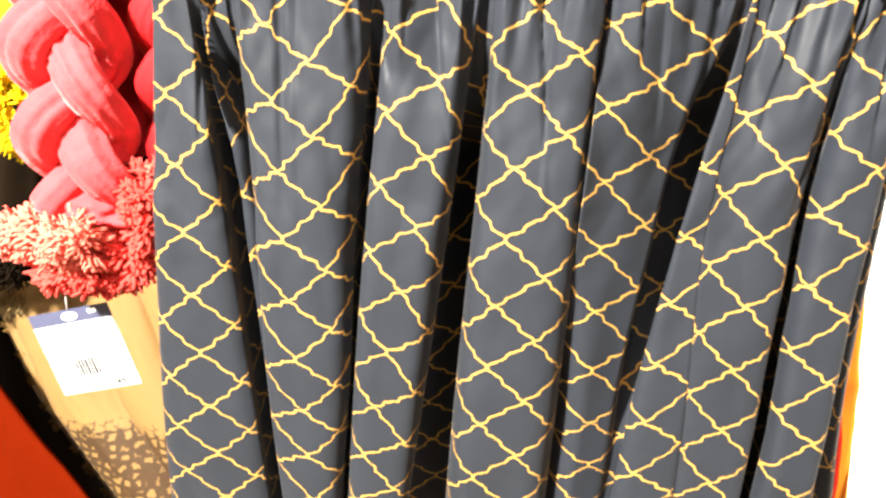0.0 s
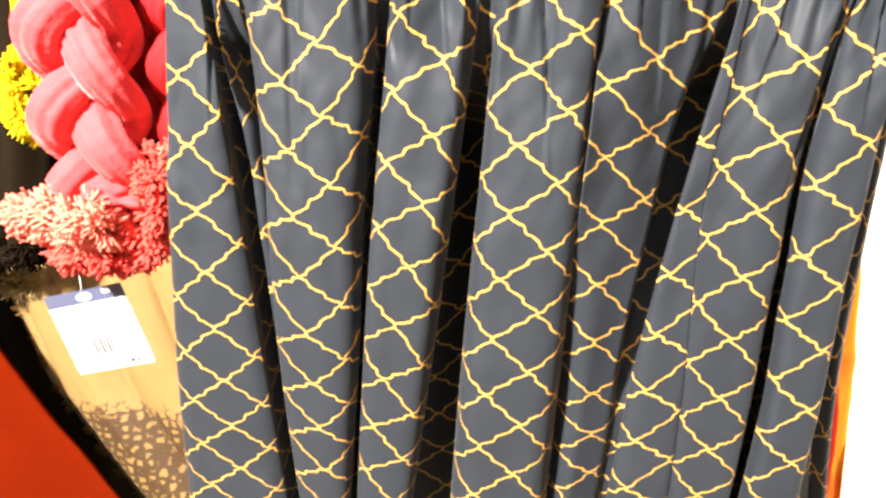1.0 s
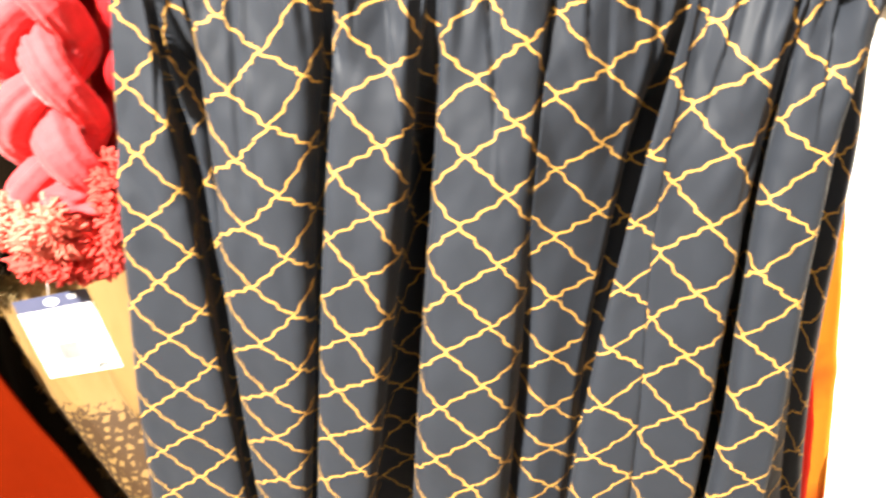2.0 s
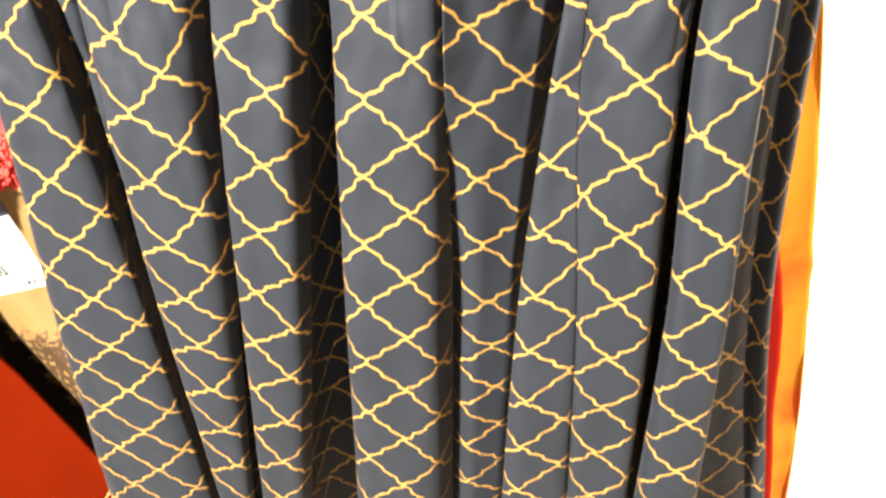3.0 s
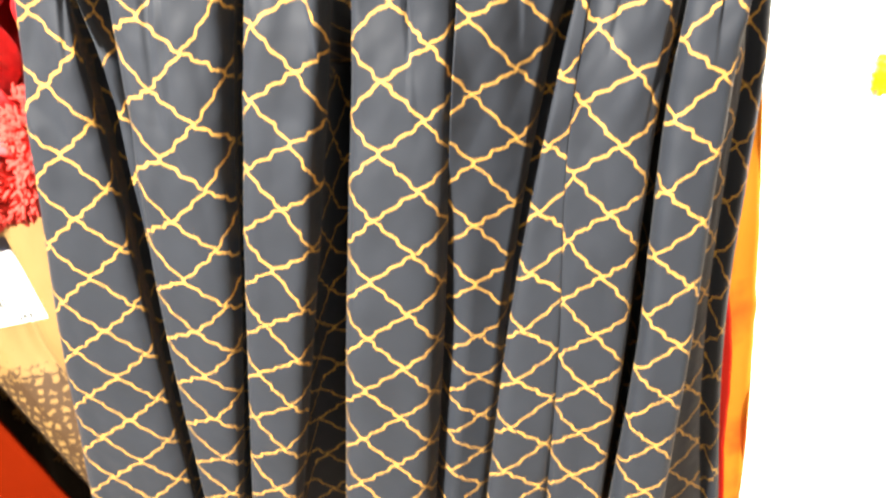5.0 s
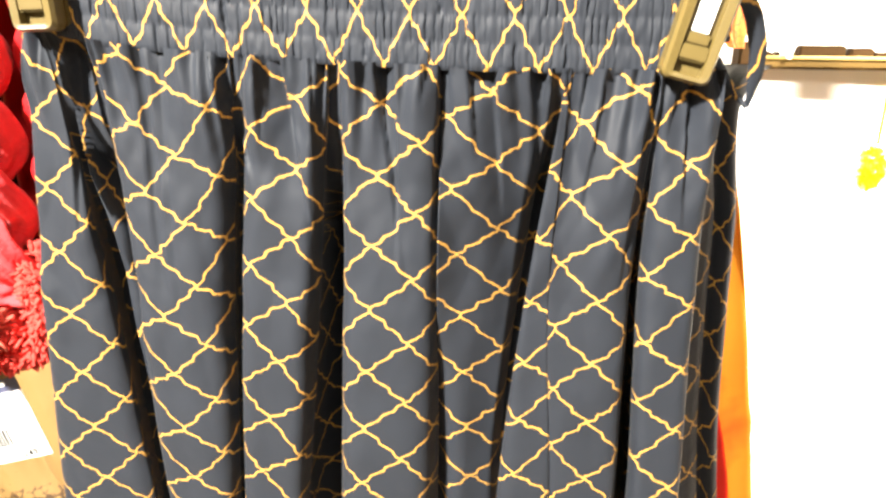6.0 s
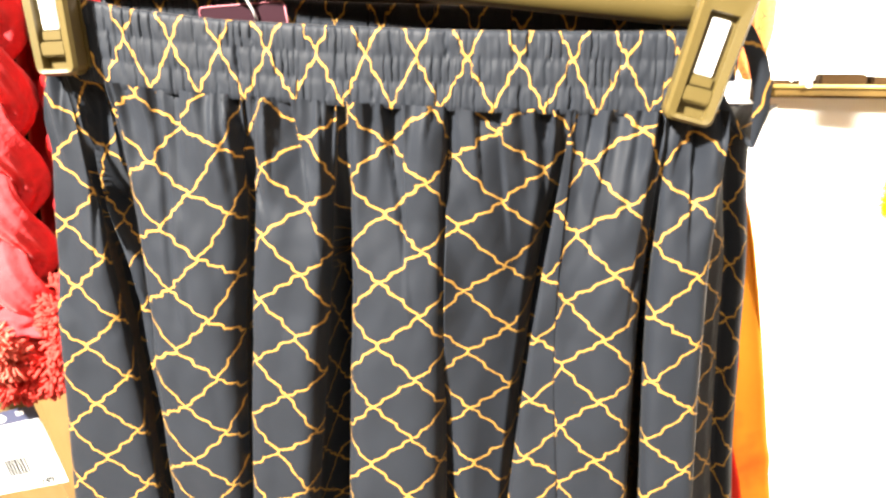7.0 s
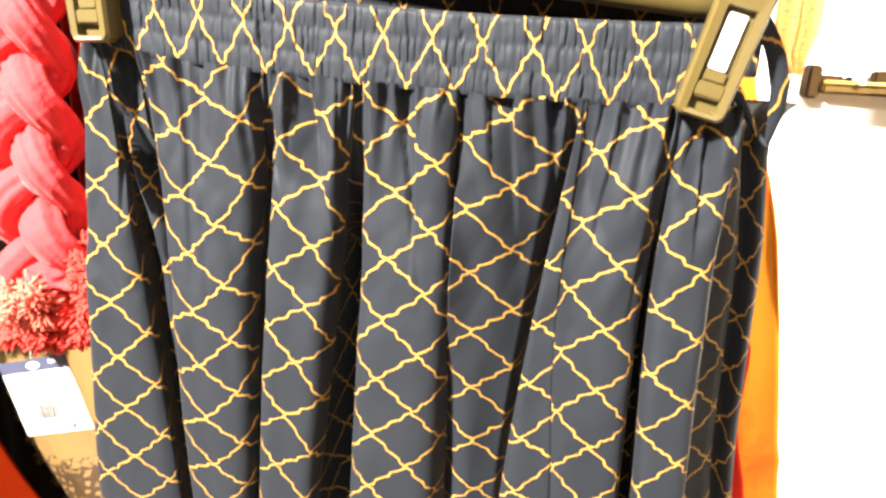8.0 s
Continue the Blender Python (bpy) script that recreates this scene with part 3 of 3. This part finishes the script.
def pompom(parent, name, centre, size, clumps, mat, seed, length=0.012, droop=0.35, each=34, thick=1.0):
    """Frayed yarn ends in many small tufts round a knot."""
    rng = random.Random(seed)
    bm = bmesh.new()
    for _ in range(clumps):
        d = Vector((rng.gauss(0, 1), rng.gauss(0, 1) - 0.3, rng.gauss(0, 1) - droop)).normalized()
        r0 = 0.55 + 0.45 * rng.random()
        root = Vector(centre) + Vector((d.x * size[0], d.y * size[1], d.z * size[2])) * r0
        main = (d + Vector((rng.uniform(-0.6, 0.6), rng.uniform(-0.6, 0.6), rng.uniform(-0.9, 0.3)))).normalized()
        for _ in range(each):
            p = root + Vector((rng.gauss(0, 1), rng.gauss(0, 1), rng.gauss(0, 1))) * 0.0018
            way = (main + Vector((rng.gauss(0, 1), rng.gauss(0, 1), rng.gauss(0, 1))) * 0.42).normalized()
            q = p + way * length * rng.uniform(0.6, 1.15)
            w = way.cross(Vector((rng.random() - 0.5, rng.random() - 0.5, rng.random() - 0.5))).normalized() * rng.uniform(0.0006, 0.0013) * thick
            o = way.cross(w).normalized() * w.length
            mid = (p + q) / 2 + w * rng.uniform(-2.5, 2.5)
            a = [bm.verts.new(p + t) for t in (w, o - w * 0.5, -o - w * 0.5)]
            b = [bm.verts.new(mid + t * 1.1) for t in (w, o - w * 0.5, -o - w * 0.5)]
            c = [bm.verts.new(q + t * 0.8) for t in (w, o - w * 0.5, -o - w * 0.5)]
            for e, f in ((a, b), (b, c)):
                for k in range(3):
                    bm.faces.new((e[k], e[(k + 1) % 3], f[(k + 1) % 3], f[k]))
            bm.faces.new(c)
    return part(name, bm, mat, parent, kind="stuff")


ORANGE_EDGE = [(0.1, 0.240), (-0.07, 0.294), (-0.107, 0.307), (-0.141, 0.317), (-0.22, 0.333), (-0.314, 0.350), (-0.439, 0.371), (-0.548, 0.388), (-0.631, 0.398), (-0.724, 0.407), (-0.806, 0.419), (-1.0, 0.44)]
orange = hung_cloth("orange_garment", "bright orange silk garment with red dabs hanging behind the skirt", "garment", ORANGE, 0.24, 0.10, -1.0,
           [(0.1, 0.05), (-1.0, 0.05)], ORANGE_EDGE, 3, 0.008, 1.0)
bm = bmesh.new()
tube(bm, [(smooth_through(z, ORANGE_EDGE) - 0.001, 0.008 * math.sin(6 * math.pi + 1.0 + 0.7 * math.sin(2.5 * (0.1 - z) / 1.1 + 1.0)) * (0.5 + 0.5 * (0.1 - z) / 1.1) + 0.003, z) for z in [0.1 - 0.0275 * i for i in range(41)]], 0.0022, 8)
part("rolled_hem", bm, ORANGE, orange)
hung_cloth("scarlet_garment", "scarlet silk garment hanging beside the orange one", "garment", SCARLET, 0.148, -0.20, -1.0,
           [(-0.2, 0.10), (-1.0, 0.10)], [(-0.15, 0.262), (-0.22, 0.284), (-0.30, 0.289), (-0.36, 0.304), (-0.41, 0.314), (-0.48, 0.323), (-0.54, 0.333), (-0.60, 0.341), (-1.0, 0.37)], 2, 0.004, 2.0)


def rolled_stole(name, label, category, mat, y0, top, low, left, width):
    """A stole doubled over in upright rolls that lean to one side; its outer side falls back into the shade."""
    ob = thing(name, HANG @ pose(0, y0, 0), label, category)
    bm = bmesh.new()
    rows = []
    n, m = 150, 60
    for j in range(m + 1):
        z = top(0) + (low - top(0)) * j / m
        xl = smooth_through(z, left)
        row = []
        for i in range(n + 1):
            d = -0.012 + (width + 0.012) * i / n
            roll = abs(math.sin(math.pi * (d - 0.040) / 0.088 + 0.25 * noise.noise((d * 8, z * 3, 2.0))))
            y = 0.035 * max(0.0, (0.036 - d) / 0.048) ** 1.5 - 0.026 * roll ** 0.55 * min(1.0, max(0.0, (d - 0.02) / 0.02))
            y += 0.005 * noise.noise((d * 30, z * 7, 4.0)) + 0.0016 * noise.noise((d * 110, z * 60, 8.0))
            row.append((xl + d, y, z + (top(d) - top(0)) * (1 - j / m)))
        row += [(x, y + 0.01, z) for x, y, z in row[::-1]]
        rows.append(row)
    sheet(bm, rows, None, closed=True)
    part("cloth", bm, mat, ob)
    return ob


STOLE_EDGE = [(-0.36, -0.660), (-0.426, -0.646), (-0.475, -0.633), (-0.560, -0.608), (-0.612, -0.579), (-0.692, -0.534), (-0.756, -0.495), (-0.815, -0.462), (-1.04, -0.339)]
beige = rolled_stole("beige_stole", "beige stole with brown floral border print, hanging in rolls", "stole", BEIGE, 0.275,
                     lambda d: -0.377 + 0.095 * min(1.0, d / 0.19), -1.04, STOLE_EDGE, 0.43)
CREAM = plain("cream_thread", (0.26, 0.19, 0.09), 0.9, 0.3, 120, gloss=0.1)
pompom(beige, "fringe", (-0.590, -0.006, -0.374), (0.055, 0.012, 0.020), 60, CREAM, 21, 0.020, 0.5)
# short stitched tufts along the outer fold
for k in range(9):
    z = -0.425 - 0.034 * k
    pompom(beige, "stitched_tuft", (smooth_through(z, STOLE_EDGE) + 0.034, 0.002, z), (0.005, 0.003, 0.010), 7, STITCH, 40 + k, 0.009, 0.6, 14)
rust = hung_cloth("rust_garment", "rust red garment with thin gold edging lines", "garment", RUST, 0.20, 0.22, -1.1,
           [(0.22, -1.2), (-1.1, -1.2)], [(0.22, -0.92), (-0.25, -0.70), (-0.40, -0.615), (-0.48, -0.577), (-0.522, -0.557), (-0.567, -0.530), (-0.611, -0.500), (-0.69, -0.455), (-0.767, -0.408), (-1.1, -0.20)], 2, 0.006, 3.0)
bm = bmesh.new()
tube(bm, [(-0.98, 0.0, 0.19), (-0.98, -0.09, 0.222), (-0.98, -0.160, 0.222), (-0.98, -0.178, 0.205), (-0.98, -0.170, 0.190)], 0.003, 8)
part("hook", bm, STEEL, rust)
GOLD = plain("gold_thread", (0.62, 0.36, 0.12), 0.5, 0.2, 200, metal=0.3)
for k in range(4):
    bm = bmesh.new()
    o = 0.021 * k
    tube(bm, [(-0.427 + 0.4 * o - 0.118 * s - 0.022 * s * s, -0.012, -0.736 - 0.75 * o - 0.133 * s - 0.013 * math.sin(3 * s)) for s in [i / 16 for i in range(33)]], 0.0012, 6)
    part("edging_line", bm, GOLD, rust)
hung_cloth("crimson_stole", "dark crimson stole hanging behind the braids", "stole", CRIMSON, 0.13, 0.45, -0.16,
           [(0.45, -0.34), (-0.16, -0.33)], [(0.45, -0.19), (-0.16, -0.20)], 3, 0.012, 4.0)
# Garment-like backing behind braids and skirt; deep shade is put into its colour.
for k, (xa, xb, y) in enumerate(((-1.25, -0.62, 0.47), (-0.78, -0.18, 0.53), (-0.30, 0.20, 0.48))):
    hung_cloth("dark_garment", "near-black garment behind the rail, deep shade put into its colour", "garment", DARK, y, 0.5, -1.1,
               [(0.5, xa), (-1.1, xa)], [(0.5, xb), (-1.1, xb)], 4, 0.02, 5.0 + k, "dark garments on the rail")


def rope(parent, x, y, z_top, z_low, radius, strand, pitch, mat, phase=0.0, lean=0.0):
    """A plait of three thick soft strands, each creased where it bends."""
    for k in range(3):
        bm = bmesh.new()
        pts, rad = [], []
        count = 170
        for i in range(count + 1):
            s = i / count
            z = z_top + (z_low - z_top) * s
            a = phase + (z_top - z) / pitch * 2 * math.pi + k * 2 * math.pi / 3
            pts.append((x + lean * s - radius * math.cos(a), y + radius * 0.62 * math.sin(2 * a), z))
            rad.append(strand * (1 + 0.10 * math.sin(a * 1.0 + 1.0) + 0.06 * noise.noise((z * 30, k * 3.0, phase))))
        sides = 44
        tube(bm, pts, rad, sides, 0.95)
        bm.verts.ensure_lookup_table()
        for i, v in enumerate(bm.verts):
            ring, side = divmod(i, sides)
            if ring > count:
                continue
            c = Vector(pts[ring])
            around = side * 2 * math.pi / sides
            groove = noise.noise((2.6 * math.cos(around), 2.6 * math.sin(around) + k * 7.0, ring * 0.035)) * 0.26 - abs(noise.noise((math.cos(around), math.sin(around) + k * 5.0, ring * 0.22))) * 0.10
            v.co = c + (v.co - c) * (1 + groove)
        bm.verts.index_update()
        layer = bm.loops.layers.uv.new("cloth")
        for face in bm.faces:
            sides_here = [loop.vert.index % sides for loop in face.loops]
            wrap = max(sides_here) - min(sides_here) > sides / 2
            for loop, side in zip(face.loops, sides_here):
                loop[layer].uv = ((side + (sides if wrap and side < sides / 2 else 0)) / sides + k * 3, loop.vert.index // sides / count * 6)
        part("strand", bm, mat, parent)


def ball(bm, centre, size, rough, seed):
    made = bmesh.ops.create_icosphere(bm, subdivisions=4, radius=1)["verts"]
    for v in made:
        k = 1 + rough * noise.noise(v.co * 3 + Vector((seed, 0, 0)))
        v.co = Vector(centre) + Vector((v.co.x * size[0], v.co.y * size[1], v.co.z * size[2])) * k


braid = thing("tasselled_braid", HANG, "coral red braided scarf with knotted ends and frayed tassels", "scarf")
rope(braid, -0.326, 0.068, 0.45, -0.185, 0.0262, 0.0168, 0.182, CORAL, 0.4, -0.004)
bm = bmesh.new()
ball(bm, (-0.326, 0.066, -0.190), (0.036, 0.026, 0.017), 0.4, 3)
part("knot", bm, CORAL, braid)
for k, (at, size, count, mat) in enumerate((((-0.384, 0.056, -0.210), (0.014, 0.018, 0.013), 36, CORAL_TIP), ((-0.362, 0.048, -0.205), (0.020, 0.016, 0.014), 40, CORAL_TIP), ((-0.330, 0.042, -0.208), (0.022, 0.016, 0.015), 50, CORAL_TIP),
                                            ((-0.338, 0.062, -0.236), (0.036, 0.026, 0.014), 90, CORAL_DEEP), ((-0.298, 0.064, -0.228), (0.018, 0.018, 0.018), 40, CORAL_DEEP), ((-0.282, 0.070, -0.186), (0.012, 0.018, 0.028), 50, CORAL_DEEP))):
    pompom(braid, "tassel", at, size, count, mat, 5 + k, 0.014, 0.1, 30, 1.5)
bm = bmesh.new()
ball(bm, (-0.338, 0.064, -0.220), (0.042, 0.026, 0.020), 0.5, 8)
part("tassel_core", bm, CORAL_DEEP, braid)
braid_far = thing("tasselled_braid", HANG, "crimson braided scarf hanging in the shade behind", "scarf")
rope(braid_far, -0.256, 0.105, 0.45, -0.15, 0.020, 0.018, 0.14, CRIMSON, 0.2)
pompom(braid_far, "tassel", (-0.276, 0.098, -0.185), (0.034, 0.028, 0.046), 90, CORAL_TIP, 6)
black_scarf = hung_cloth("black_scarf", "black scarf with a frayed yarn fringe above the beige stole", "scarf", DARK, 0.205, 0.45, -0.305,
                         [(0.45, -0.86), (-0.325, -0.80)], [(0.45, -0.46), (-0.10, -0.47), (-0.325, -0.515)], 5, 0.012, 8.0)
for k in range(7):
    pompom(black_scarf, "fringe", (-0.525 - 0.045 * k, 0.0, -0.300 - 0.008 * k), (0.028, 0.018, 0.020), 42, DARK, 12 + k, 0.016, 0.6, 26)

mustard = thing("yellow_tassel", HANG, "bright yellow yarn tassel hanging behind the braid", "tassel")
bm = bmesh.new()
tube(bm, [(-0.418 - 0.012 * math.sin(i * 0.7), 0.15, 0.45 - 0.026 * i) for i in range(21)], 0.016, 12)
part("cord", bm, YELLOW, mustard)
pompom(mustard, "fringe", (-0.443, 0.15, -0.128), (0.020, 0.02, 0.042), 90, YELLOW, 9, 0.013, 0.5)

# ---------------------------------------------------------------- price tag
tag = thing("price_tag", HANG @ pose(-0.373, 0.088, -0.333, 0, -16, 0), "white card price tag with dark blue header and barcode", "tag")
bm = bmesh.new()
box(bm, (-0.041, -0.0004, -0.041), (0.041, 0.0004, 0.028), 0.0003)
part("card", bm, CARD, tag, smooth=False)
bm = bmesh.new()
box(bm, (-0.041, -0.0005, 0.028), (0.041, 0.0005, 0.041), 0.0003)
part("header", bm, CARD_BLUE, tag, "dark blue printed header", smooth=False)
for x, w in ((-0.0150, 0.0012), (-0.0118, 0.0017), (-0.0082, 0.0011), (-0.0051, 0.0019), (-0.0012, 0.0012), (0.0020, 0.0018), (0.0060, 0.0012)):
    bm = bmesh.new()
    box(bm, (x, -0.0012, -0.0240), (x + w + 0.0005, -0.0004, -0.0070))
    part("barcode_line", bm, INK, tag, "black printed line", smooth=False)
bm = bmesh.new()
ball(bm, (0.0, -0.0006, 0.0345), (0.008, 0.0004, 0.004), 0, 1)
part("emblem", bm, CARD, tag, "pale oval emblem")


def writing(text, size, at, mat, parent, name):
    cu = bpy.data.curves.new(name, "FONT")
    cu.body, cu.size, cu.extrude, cu.offset = text, size, 0.0002, 0.0001
    tmp = bpy.data.objects.new(name, cu)
    mesh = bpy.data.meshes.new_from_object(tmp)
    bpy.data.objects.remove(tmp)
    mesh.materials.append(mat)
    ob = new(name, mesh)
    ob.parent = parent
    ob.matrix_local = pose(*at, 90, 0, 0)
    return ob


writing("249", 0.0105, (0.0125, -0.0010, -0.0385), INK, tag, "price")
bm = bmesh.new()
box(bm, (0.020, -0.0008, 0.0345), (0.0235, -0.0004, 0.0385))
box(bm, (0.0245, -0.0008, 0.0345), (0.028, -0.0004, 0.0385))
part("size_mark", bm, CARD, tag, smooth=False)
bm = bmesh.new()
tube(bm, [(0.0, 0.0, 0.040), (0.004, 0.004, 0.06), (0.012, 0.002, 0.085), (0.026, -0.004, 0.105), (0.050, -0.012, 0.138)], 0.0006, 6)
part("string", bm, CARD, tag)

# ---------------------------------------------------------------- right of the rail
shelf = thing("shelf", HANG @ pose(0, 0.8, 0), "brown wooden wall shelf with a lighter rounded front edge", "shelf")
bm = bmesh.new()
box(bm, (0.555, 0.160, -0.046), (1.6, 0.235, -0.026), 0.005)
part("board", bm, WOOD, shelf, smooth=False)
bm = bmesh.new()
tube(bm, [(0.556 + 0.1 * i, 0.160, -0.025) for i in range(11)], 0.004, 10)
part("front_edge", bm, plain("pale_wood_edge", (0.26, 0.17, 0.04), 0.6, 0.15, 40, gloss=0.2), shelf, "pale rounded front edge")
DARK_WOOD = plain("dark_wood", (0.024, 0.011, 0.0016), 0.8, 0.3, 25, gloss=0.1)
bm = bmesh.new()
box(bm, (0.530, 0.165, -0.056), (0.553, 0.235, 0.004), 0.004)
part("end_block", bm, DARK_WOOD, shelf, "dark wooden end block", smooth=False)
_cut = random.Random(4)
at = 0.556
while at < 1.55:
    wide = _cut.uniform(0.03, 0.09)
    bm = bmesh.new()
    box(bm, (at, 0.190, -0.0255), (at + wide, 0.232, -0.0255 + _cut.uniform(0.010, 0.027)), 0.003)
    part("batten", bm, DARK_WOOD, shelf, "dark wooden batten", smooth=False)
    at += wide + _cut.uniform(0.001, 0.012)
for bx in (0.612, 0.86):
    bm = bmesh.new()
    box(bm, (bx, 0.150, -0.027), (bx + 0.010, 0.189, 0.004), 0.002)
    part("bracket", bm, PLASTIC_PAD, shelf, "white plastic bracket", smooth=False)
hung_cloth("printed_scarf", "orange scarf with red leaf print hanging by the shelf", "scarf", PRINT, 0.5, 0.35, 0.0,
           [(0.35, 0.325), (0.03, 0.348), (0.0, 0.366)], [(0.35, 0.425), (0.117, 0.398), (0.051, 0.393), (0.0, 0.384)], 2, 0.006, 7.0)
# Unclear yellow item, given a made-up tassel and cord; placed by camera rays.
far_tassel = thing("yellow_tassel", HANG, "small bright yellow item by the shelf, shaped as a tassel by guess", "tassel")
bm = bmesh.new()
tube(bm, [(0.834, 1.003, -0.046 - 0.018 * i) for i in range(9)], 0.003, 8)
part("cord", bm, YELLOW, far_tassel)
pompom(far_tassel, "fringe", (0.834, 1.003, -0.235), (0.016, 0.014, 0.040), 60, YELLOW, 31, 0.016, 0.6, 20)
label = thing("brand_label", HANG @ pose(-0.098, 0.043, 0.048, 12, -4, 0), "dark purple hang tag with a pink rim inside the waistband", "label")
bm = bmesh.new()
tag_rim = ring_loop(0.030, 0.030, -0.012, 0.012, 0.003)
faces = [[bm.verts.new((x, y, z)) for x, z in tag_rim] for y in (-0.0004, 0.0004)]
bm.faces.new(faces[0])
bm.faces.new(faces[1][::-1])
for k in range(len(tag_rim)):
    bm.faces.new((faces[0][k], faces[1][k], faces[1][(k + 1) % len(tag_rim)], faces[0][(k + 1) % len(tag_rim)]))
part("card", bm, plain("purple_card", (0.022, 0.004, 0.009), 0.45, 0.2, 90), label, smooth=False)
bm = bmesh.new()
tube(bm, [(x, -0.0006, z) for x, z in tag_rim + tag_rim[:1]], 0.0005, 6)
part("rim", bm, plain("pink_print", (0.42, 0.12, 0.15), 0.5, 0.1, 60), label, "thin pink rim")
bm = bmesh.new()
tube(bm, [(0.010, -0.001, -0.002), (0.009, -0.004, 0.008), (0.006, -0.006, 0.018), (0.004, -0.004, 0.030)], 0.0009, 6)
tube(bm, [(-0.003, -0.005, 0.019), (0.003, -0.007, 0.0175), (0.012, -0.005, 0.0195)], 0.0013, 6)
part("tag_pin", bm, CARD, label, "white plastic tag pin")
rail = thing("clothes_rail", HANG, "steel clothes rail that carries the hangers", "rail")
bm = bmesh.new()
tube(bm, [(0.0 + 0.2 * (i - 6), 0.03 + 0.0 * i, 0.195) for i in range(13)], 0.0125, 16)
part("tube", bm, STEEL, rail)
for px in (-1.18, 1.18):
    bm = bmesh.new()
    tube(bm, [(px, 0.03, 0.195 - 0.2 * i) for i in range(8)] + [(px, 0.03, -1.42)], 0.0125, 14)
    part("post", bm, STEEL, rail)
far_rail = thing("clothes_rail", HANG @ pose(0.75, 0.505, 0.34), "steel clothes rail that carries the scarf", "rail")
bm = bmesh.new()
tube(bm, [(-0.50 + 0.1 * i, 0.0, 0.0) for i in range(18)], 0.010, 14)
part("tube", bm, STEEL, far_rail)
for px in (-0.50, 1.15):
    bm = bmesh.new()
    tube(bm, [(px, 0.0, 0.0 - 0.2 * i) for i in range(9)] + [(px, 0.0, -1.76)], 0.010, 14)
    part("post", bm, STEEL, far_rail)
